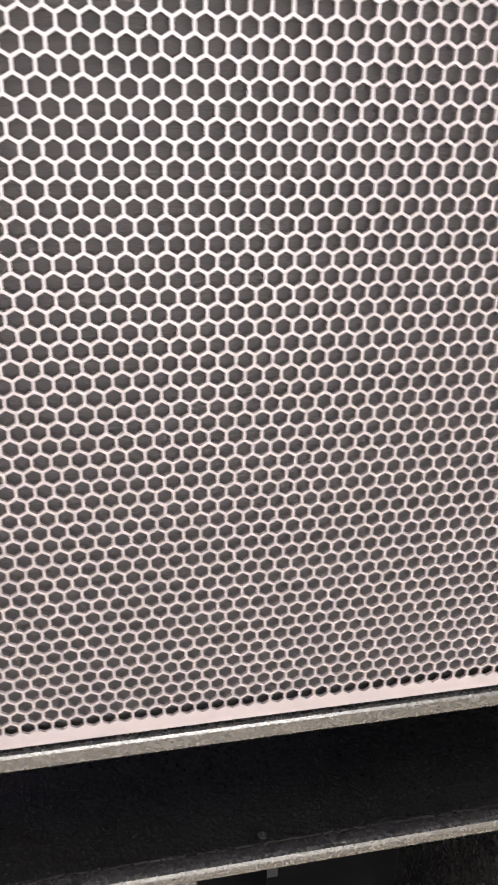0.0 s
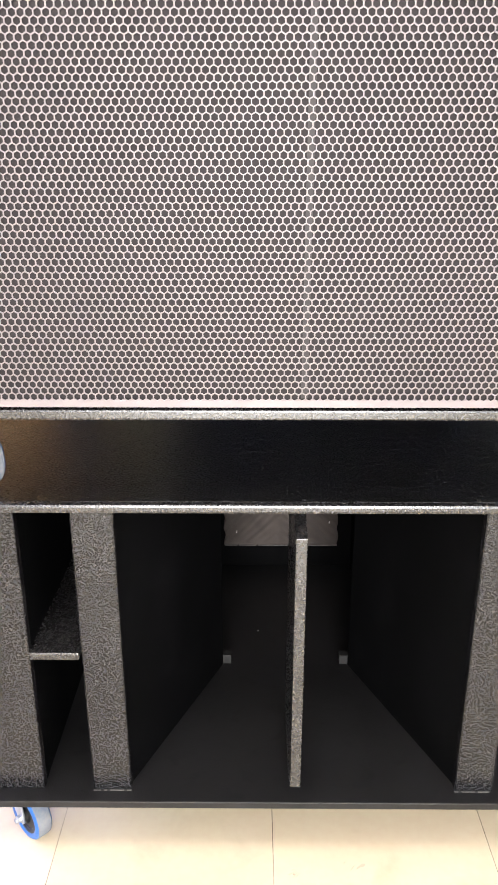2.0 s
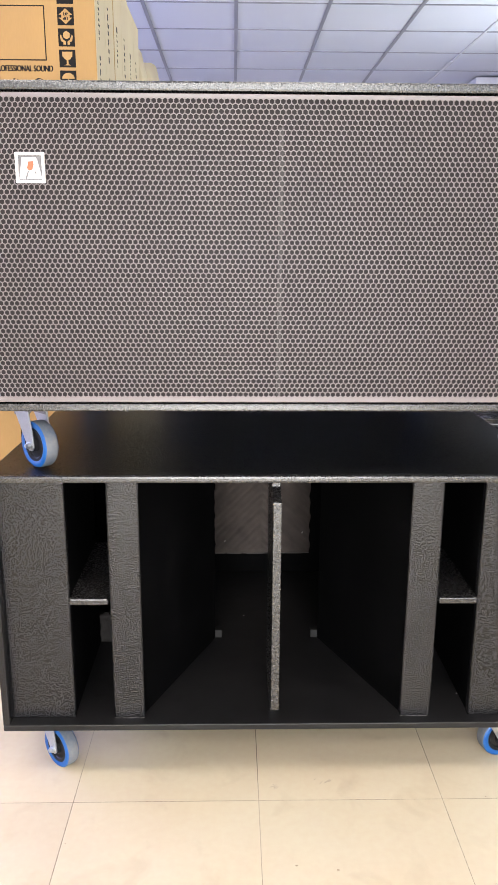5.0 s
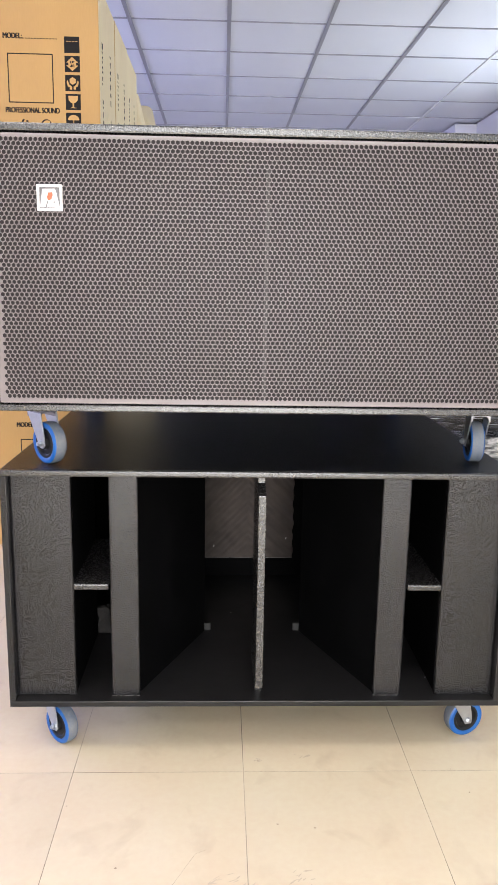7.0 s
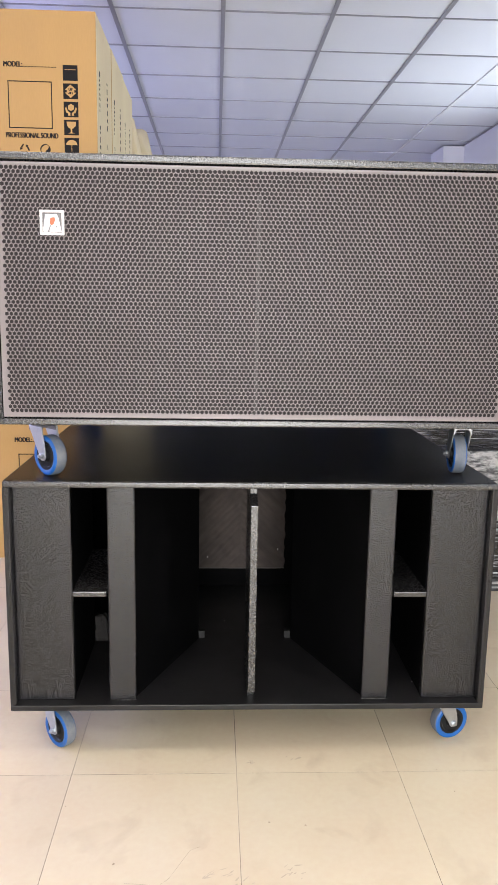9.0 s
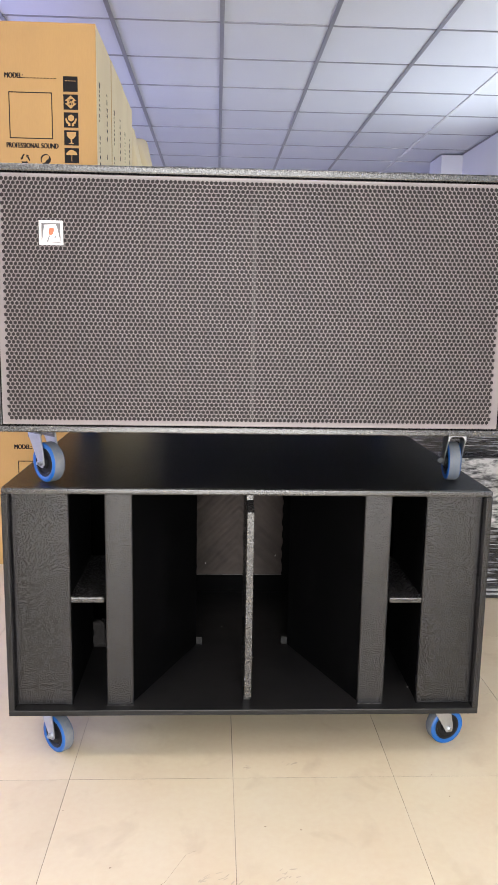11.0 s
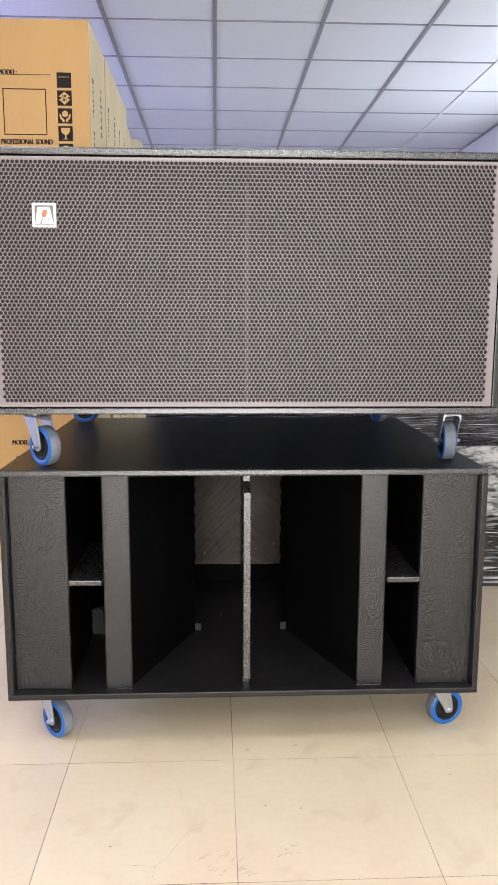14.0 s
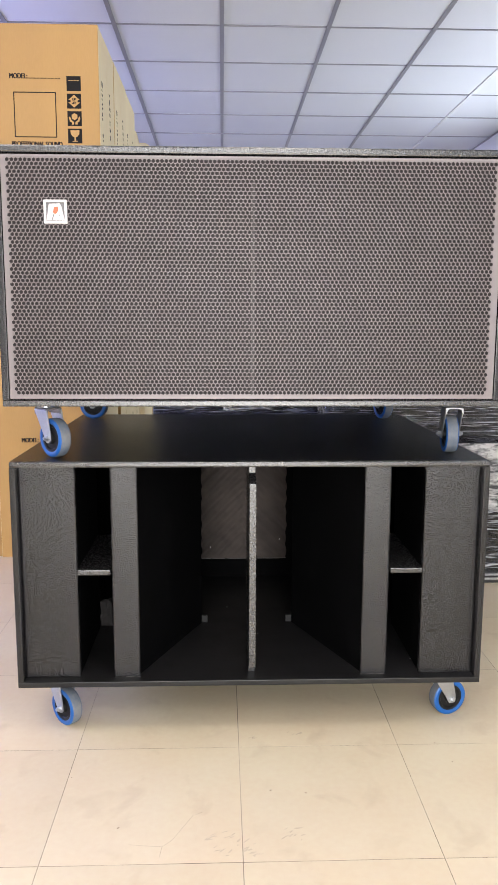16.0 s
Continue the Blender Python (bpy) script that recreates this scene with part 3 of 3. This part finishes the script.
for a, b, c, d in ((GX0, GX1, GZ0, HZ0 - PZ * 0.62), (GX0, GX1, HZ1 + PZ * 0.62, GZ1), (GX0, HX0 - PX * 0.62, HZ0 - PZ * 0.62, HZ1 + PZ * 0.62), (HX1 + PX * 0.62, GX1, HZ0 - PZ * 0.62, HZ1 + PZ * 0.62)):
    add_box(rim, a, b, GY + 0.0004, GY + 0.003, c, d)
part("grille_rim", rim, M_GRILLE, sub)

badge = new("badge")
badge.parent = sub
badge.matrix_world = pose(-0.4605, GY - 0.004, 1.3235)
tagged(badge, "square white badge with a plain white and orange mark")
bf = bmesh.new()
B = 0.0268
for a, b, c, d in ((-B, B, -B, -B + 0.0055), (-B, B, B - 0.0055, B), (-B, -B + 0.0055, -B + 0.0055, B - 0.0055), (B - 0.0055, B, -B + 0.0055, B - 0.0055)):
    add_box(bf, a, b, -0.0035, 0.0035, c, d, 0.0012)
part("badge_frame", bf, M_WHITE, badge)
part("badge_plate", box(-B + 0.004, B - 0.004, 0.001, 0.0034, -B + 0.004, B - 0.004), M_BADGE_BACK, badge)
mark = prism([(-0.0205, -0.0195), (-0.0145, 0.0175), (0.0105, 0.0185), (0.0135, 0.012), (0.0205, -0.0195)], -0.001, 0.001, "y")
part("badge_mark", mark, M_WHITE, badge)
part("badge_inlay", prism([(-0.0055, -0.001), (-0.003, 0.0105), (0.0062, 0.0115), (0.0068, 0.005), (0.004, -0.003), (-0.0005, -0.0055), (-0.004, -0.004)], -0.002, -0.0011, "y"), M_ORANGE, badge)
part("badge_tail", prism([(-0.0095, -0.0195), (-0.0045, -0.0055), (-0.0015, -0.0062), (-0.004, -0.0105), (-0.0065, -0.0195)], -0.002, -0.0011, "y"), M_BADGE_BACK, badge)
part("badge_slot", prism([(0.0075, -0.0105), (0.0093, -0.0055), (0.0118, -0.0105)], -0.002, -0.0011, "y"), M_BADGE_BACK, badge)
for x, y, hd in ((-0.521, 0.1, -45), (0.531, 0.11, 85), (-0.565, 0.90, -10), (0.505, 0.92, -75)):
    caster(sub, x, y, UZ0, hd)

# ---------------------------------------------------------------- cartons
BW, BH, BD = 0.487, 0.770, 0.452


def font_mesh(body, size, sx=1.0):
    cu = bpy.data.curves.new("print", "FONT")
    cu.body, cu.size, cu.align_x, cu.align_y = body, size, "LEFT", "BOTTOM_BASELINE"
    cu.extrude = 0.0002
    ob = bpy.data.objects.new("print", cu)
    scene.collection.objects.link(ob)
    dg = bpy.context.evaluated_depsgraph_get()
    dg.update()
    me = bpy.data.meshes.new_from_object(ob.evaluated_get(dg))
    bpy.data.objects.remove(ob)
    for v in me.vertices:
        v.co = Vector((v.co.x * sx, -v.co.z, v.co.y))
    me.materials.clear()
    # heavier strokes: the same outline struck four times side by side
    bold = bmesh.new()
    for k in range(4):
        first_new = len(bold.verts)
        bold.from_mesh(me)
        bold.verts.ensure_lookup_table()
        for v in bold.verts[first_new:]:
            v.co += Vector((size * 0.045 * k, -0.0001 * k, size * 0.02 * (k % 2)))
    bold.to_mesh(me)
    bold.free()
    return me


def add_mesh(name, me, material, parent, loc, label=""):
    me.materials.append(material)
    ob = new(name, me)
    ob.parent = parent
    ob.location = loc
    return tagged(ob, label)


def width_fit(body, size, width):
    me = font_mesh(body, size)
    w = max(v.co.x for v in me.vertices)
    for v in me.vertices:
        v.co.x *= width / w
    return me


def carton():
    """Tall shipping carton; local origin at the middle of its base, front at -y."""
    ob = thing("cardboard_carton", "tall brown printed cardboard carton in a stack on the floor", "carton", group="stacked cartons")
    w, d, h = BW / 2 - 0.001, BD / 2 - 0.002, BH - 0.001
    part("body", box(-w, w, -d, d, 0, h, 0.003), M_CARTON, ob)
    f = -d - 0.0006
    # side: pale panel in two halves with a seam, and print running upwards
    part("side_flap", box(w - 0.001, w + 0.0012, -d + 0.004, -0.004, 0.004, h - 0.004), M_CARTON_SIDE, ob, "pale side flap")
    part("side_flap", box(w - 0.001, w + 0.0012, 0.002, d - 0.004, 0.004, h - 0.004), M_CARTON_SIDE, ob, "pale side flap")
    # distances below are from the right and top edges

    def X(v):
        return w - v

    def Z(v):
        return h - v
    add_mesh("print_model", width_fit("MODEL:", 0.029, 0.078), M_INK, ob, (X(0.377), f, Z(0.218)), "black printed word")
    dots = bmesh.new()
    for k in range(24):
        add_box(dots, X(0.300) + k * 0.0058, X(0.300) + k * 0.0058 + 0.0036, f - 0.0002, f + 0.0002, Z(0.218), Z(0.2145))
    part("print_dots", dots, M_INK, ob)
    sq = bmesh.new()
    a, b, c, e = X(0.361), X(0.182), Z(0.455), Z(0.271)
    for q in ((a, b, c, c + 0.004), (a, b, e - 0.004, e), (a, a + 0.004, c + 0.004, e - 0.004), (b - 0.004, b, c + 0.004, e - 0.004)):
        add_box(sq, q[0], q[1], f - 0.0002, f + 0.0002, q[2], q[3])
    part("print_frame", sq, M_INK, ob)
    add_mesh("print_line", width_fit("PROFESSIONAL SOUND", 0.029, 0.217), M_INK, ob, (X(0.377), f, Z(0.492)), "black printed words")
    # column of handling marks
    ix = X(0.106)
    for k in range(6):
        z = Z(0.236) - k * 0.0705
        part("print_mark", box(ix - 0.030, ix + 0.030, f - 0.0002, f + 0.0002, z - 0.030, z + 0.030), M_INK, ob)
    g = f - 0.0006

    def flat(name, pts, k):
        z = Z(0.236) - k * 0.0705
        part(name, prism([(ix + x, z + y) for x, y in pts], g - 0.0002, g + 0.0001, "y"), M_CARTON, ob)
    for k in range(4):
        part("mark_bar", box(ix - 0.022 + k * 0.0115, ix - 0.0125 + k * 0.0115, g - 0.0002, g + 0.0001, Z(0.236) + 0.011, Z(0.236) + 0.0135), M_CARTON, ob)
    # two-way arrow with its letters
    flat("mark_arrow", [(0, 0.026), (0.024, 0.005), (0.015, 0.005), (0.015, -0.005), (0.024, -0.005), (0, -0.026), (-0.024, -0.005), (-0.015, -0.005), (-0.015, 0.005), (-0.024, 0.005)], 1)
    add_mesh("print_up", width_fit("UP", 0.014, 0.018), M_INK, ob, (ix - 0.009, g - 0.0006, Z(0.236) - 0.0705 + 0.002))
    turned = width_fit("UP", 0.014, 0.018)
    for v in turned.vertices:
        v.co = Vector((-v.co.x, v.co.y, -v.co.z))
    turned.flip_normals()
    add_mesh("print_up", turned, M_INK, ob, (ix + 0.009, g - 0.0006, Z(0.236) - 0.0705 - 0.002))
    # box held from below
    flat("mark_box", [(0, 0.022), (0.012, 0.015), (0.012, 0.001), (0, -0.006), (-0.012, 0.001), (-0.012, 0.015)], 2)
    for s in (-1, 1):
        flat("mark_cradle", [(s * 0.020, 0.010), (s * 0.024, 0.004), (s * 0.020, -0.012), (s * 0.012, -0.016), (s * 0.012, -0.024), (s * 0.003, -0.024), (s * 0.003, -0.014), (s * 0.013, -0.006)][::s], 2)
    # glass
    flat("mark_glass", [(-0.019, 0.023), (0.019, 0.023), (0.018, 0.008), (0.010, -0.002), (0.003, -0.005), (0.003, -0.019), (0.013, -0.023), (-0.013, -0.023), (-0.003, -0.019), (-0.003, -0.005), (-0.010, -0.002), (-0.018, 0.008)], 3)
    # umbrella
    um = [(0.023 * math.cos(math.pi * k / 10), 0.002 + 0.020 * math.sin(math.pi * k / 10)) for k in range(11)]
    flat("mark_umbrella", um, 4)
    flat("mark_umbrella_stick", [(-0.0012, 0.002), (0.0012, 0.002), (0.0012, -0.024), (-0.0012, -0.024)], 4)
    # two round marks under the words
    chase = bmesh.new()
    for k in range(3):
        ca, sa = math.cos(k * 2.0944), math.sin(k * 2.0944)
        for pts in (((-0.0135, -0.017), (0.003, -0.017), (0.003, -0.0105), (-0.0165, -0.0105)), ((0.0035, -0.0205), (0.0125, -0.0137), (0.0035, -0.007))):
            chase.faces.new([chase.verts.new((X(0.30) + ca * x - sa * y, f - 0.0002, Z(0.536) + sa * x + ca * y)) for x, y in pts])
    part("print_round_mark", chase, M_INK, ob)
    swirl = bmesh.new()

    def arc_band(a0, a1, r0, r1, ox=0.0, oy=0.0, n=18):
        """A curved band whose inner radius runs from r0 at its ends to r1 in its middle."""
        for q in range(n):
            quad = []
            for u in (q, q + 1):
                a = a0 + (a1 - a0) * u / n
                quad.append((a, 0.0215))
            inner = [(a, r0 + (r1 - r0) * math.sin(math.pi * u / n)) for (a, _), u in zip(quad, (q, q + 1))]
            swirl.faces.new([swirl.verts.new((X(0.215) + ox + r * math.cos(a), f - 0.0002, Z(0.536) + oy + r * math.sin(a))) for a, r in quad + inner[::-1]])
    arc_band(0.9, 3.9, 0.0195, 0.0155)
    arc_band(3.95, 7.1, 0.0195, 0.004)
    part("print_swirl_mark", swirl, M_INK, ob)
    # unreadable upright print on the side, as bars
    rr = random.Random(5)
    for yc in (-d * 0.62, d * 0.38):
        z = 0.10
        while z < h - 0.2:
            ln = rr.choice((0.012, 0.02, 0.03))
            part("print_bar", box(w + 0.0012, w + 0.0016, yc - 0.018, yc + rr.uniform(-0.004, 0.012), z, z + ln * 0.75), M_INK, ob)
            z += ln + rr.choice((0.006, 0.008, 0.05))
    return ob


first = carton()
BX = -0.593 - BW / 2
rnd = random.Random(3)
first.matrix_world = pose(BX - 0.012, 1.58 + BD / 2, 0)
for col in range(2):
    for row in range(3):
        for lev in range(3):
            if (col, row, lev) == (0, 0, 0):
                continue
            dx = rnd.uniform(-0.004, 0.004) if lev < 2 or row else 0
            copy_thing(first, pose(BX - col * (BW + 0.012) + dx, 1.58 + BD / 2 + row * (BD + 0.003) + col * 0.01, lev * BH, 0, 0, rnd.uniform(-0.3, 0.3)))

# the print on the lowest carton sits a little lower
for ch in first.children:
    if ch.name.startswith(("print_model", "print_dots", "print_frame", "print_line")):
        ch.location.z -= 0.014


def sack_stack(x0, x1, y0, y1, z1):
    ob = thing("wrapped_carton_stack", "stack of pale cartons under loose wrapping, with a slumped top", "cartons")
    bm = box(x0, x1, y0, y1, 0, z1)
    bmesh.ops.subdivide_edges(bm, edges=bm.edges, cuts=10, use_grid_fill=True)
    for v in bm.verts:
        top = max(0, v.co.z - z1 + 0.35) / 0.35
        v.co.x -= 0.06 * top ** 3 * (1 + noise.noise(v.co * 6)) * (1 if v.co.x > (x0 + x1) / 2 else -1)
        v.co.z -= 0.08 * top * abs((v.co.y - (y0 + y1) / 2) / (y1 - y0) * 2) ** 2
        v.co += 0.012 * noise.noise_vector(v.co * 7) * (1 if v.co.z > 0.02 else 0)
    part("wrapping", bm, M_CARTON_SIDE, ob, smooth=True)
    return ob


sack_stack(-1.05, -0.565, 2.96, 3.42, 2.27)
sack_stack(-1.05, -0.53, 3.46, 3.95, 2.30)

# ---------------------------------------------------------------- film-wrapped goods behind


def wrapped(x0, x1, y0, y1, z1, split, label):
    ob = thing("wrapped_pallet_load", label, "wrapped goods", group="film-wrapped goods")
    part("base", box(x0 + 0.01, x1 - 0.01, y0 + 0.01, y1 - 0.01, 0, 0.05, 0.004), M_GOODS, ob)
    for za, zb in ((0.05, split), (split + 0.012, z1)):
        bm = box(x0, x1, y0, y1, za, zb)
        bmesh.ops.subdivide_edges(bm, edges=bm.edges, cuts=36, use_grid_fill=True)
        for v in bm.verts:
            n = noise.noise(Vector((v.co.x * 5, v.co.y * 5, v.co.z * 26))) + 0.7 * noise.noise(Vector((v.co.x * 18, v.co.y * 18, v.co.z * 60)))
            n2 = noise.noise(Vector((v.co.x * 9 + v.co.z * 14, v.co.y * 9, v.co.z * 9 - v.co.x * 10)))
            off = 0.006 * n + 0.007 * n2
            if abs(v.co.y - y0) < 1e-5:
                v.co.y += off
            if abs(v.co.x - x0) < 1e-5:
                v.co.x += off
            if abs(v.co.z - zb) < 1e-5:
                v.co.z += off * 0.6 - 0.006
        part("film", bm, M_FILM_LOW if za < 0.1 else M_FILM, ob, "wrinkled glossy black stretch film with painted white highlights", True)
    for z in (0.018, 0.036):
        part("film_band", box(x0 - 0.002, x1 + 0.002, y0 - 0.004, y0 + 0.01, z, z + 0.008, 0.002), M_TAPE, ob)
    return ob


def loose_film(x0, x1, y, z0, z1):
    """A crumpled, part-clear sheet hanging in front of the wrapped load."""
    bm = bmesh.new()
    nx, nz = 70, 60
    rows = []
    for j in range(nz + 1):
        row = []
        for i in range(nx + 1):
            u, v = i / nx, j / nz
            x = x0 + (x1 - x0) * u + 0.05 * (1 - v) * (1 - u)
            z = z0 + (z1 - z0) * v - 0.05 * (1 - v) * math.sin(u * 5.1)
            p = Vector((x * 16 - z * 11, 0, z * 7 + x * 3))
            d = 0.016 * abs(noise.noise(p)) + 0.009 * abs(noise.noise(p * 2.7)) + 0.004 * noise.noise(p * 7)
            row.append(bm.verts.new((x, y - 0.004 - d - 0.012 * math.sin(math.pi * v), z)))
        rows.append(row)
    for a, b in zip(rows, rows[1:]):
        for i in range(nx):
            bm.faces.new((a[i], a[i + 1], b[i + 1], b[i]))
    bmesh.ops.solidify(bm, geom=bm.faces[:], thickness=0.0008)
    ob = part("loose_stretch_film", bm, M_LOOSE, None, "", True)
    return tagged(ob, "crumpled pale stretch film hanging over the wrapped load", "plastic film")


wrapped(0.34, 1.60, 1.16, 1.75, 1.18, 0.605, "dark goods on a pallet wrapped in shiny stretch film")
loose_film(0.86, 1.5, 1.148, 0.36, 0.597)
wrapped(-0.36, 0.325, 1.30, 1.75, 1.10, 0.66, "dark goods wrapped in shiny stretch film")

# ---------------------------------------------------------------- floor tiles
shapes = []
for k in range(3):
    bm = box(-TX / 2 + 0.0008, TX / 2 - 0.0008, -TY / 2 + 0.0008, TY / 2 - 0.0008, -0.0006, 0.0, 0.0004)
    me = bpy.data.meshes.new("tile")
    bm.to_mesh(me)
    bm.free()
    me.materials.append(M_TILE)
    shapes.append(me)
rest = bmesh.new()
rt = random.Random(8)
for i in range(-10, 6):
    for j in range(-12, 19):
        cx, cy = TX0 + (i + 0.5) * TX, TY0 + (j + 0.5) * TY
        x0, x1, y0, y1 = cx - TX / 2, cx + TX / 2, cy - TY / 2, cy + TY / 2
        x0, x1, y0, y1 = max(x0, RX0), min(x1, RX1), max(y0, RY0), min(y1, RY1)
        if x1 - x0 < 0.03 or y1 - y0 < 0.03:
            continue
        if -5 <= i <= 5 and -5 <= j <= 5:
            t = new("tile", shapes[rt.randrange(3)])
            t.parent = floor
            t.location = (cx, cy, rt.uniform(-0.00005, 0.00015))
            t.rotation_euler = (rt.uniform(-0.0007, 0.0007), rt.uniform(-0.0007, 0.0007), 0)
        else:
            add_box(rest, x0 + 0.001, x1 - 0.001, y0 + 0.001, y1 - 0.001, -0.0006, 0)
tagged(part("tile_field", rest, M_TILE, floor), kind="stuff")

# hairline cracks and smudges in the nearest tiles
CRACKS = (((-0.12, -0.32), (-0.14, -0.33), (-0.18, -0.41), (-0.2, -0.43), (-0.27, -0.422)), ((-0.2, -0.43), (-0.203, -0.462)))
for line in CRACKS:
    cb2 = bmesh.new()
    for (ax, ay), (bx, by) in zip(line, line[1:]):
        d = Vector((bx - ax, by - ay, 0)).normalized()
        n = Vector((-d.y, d.x, 0)) * 0.0004
        a, b = Vector((ax, ay, 0.0009)), Vector((bx, by, 0.0009))
        cb2.faces.new([cb2.verts.new(p) for p in (a - n, b - n * 0.6, b + n * 0.6, a + n)])
    part("crack", cb2, M_CRACK, floor)

# crumbs of dirt on the tiles
sr = random.Random(21)
for x, y in [(0.003, -0.015), (0.473, -0.053), (0.492, -0.14), (0.036, -0.243), (-0.433, -0.179), (0.117, -0.255), (-0.298, -0.367)]:
    n = 7
    q = sr.uniform(0.0016, 0.003)
    ring = [(x + q * sr.uniform(0.5, 1.3) * math.cos(2 * math.pi * k / n), y + q * sr.uniform(0.4, 0.9) * math.sin(2 * math.pi * k / n)) for k in range(n)]
    part("dirt_speck", prism(ring, 0.0004, 0.0011), M_CRACK, floor)

# faint brown scuffs: a few short rubbed streaks each
for x, y, wide, deep, count in ((0.003, -0.01, 0.006, 0.008, 6), (0.129, 0.003, 0.03, 0.01, 7), (-0.081, -0.407, 0.035, 0.03, 12),
                                (0.073, -0.398, 0.03, 0.016, 12), (-0.014, -0.45, 0.018, 0.016, 9), (-0.05, -0.44, 0.05, 0.03, 10)):
    sb = bmesh.new()
    for k in range(count):
        c = Vector((x + sr.gauss(0, wide / 2), y + sr.gauss(0, deep / 2), 0.0006 + 0.00002 * k))
        turn, ln, w = sr.uniform(0.1, 1.0), sr.uniform(0.003, 0.012), sr.uniform(0.0006, 0.0022)
        d, n = Vector((math.cos(turn), math.sin(turn), 0)), Vector((-math.sin(turn), math.cos(turn), 0))
        ring = [c - d * ln, c - d * ln * 0.4 + n * w, c + d * ln * 0.5 + n * w * 0.7, c + d * ln, c + d * ln * 0.3 - n * w * 0.8, c - d * ln * 0.5 - n * w]
        sb.faces.new([sb.verts.new(p) for p in ring])
    part("scuff", sb, M_SCUFF, floor)
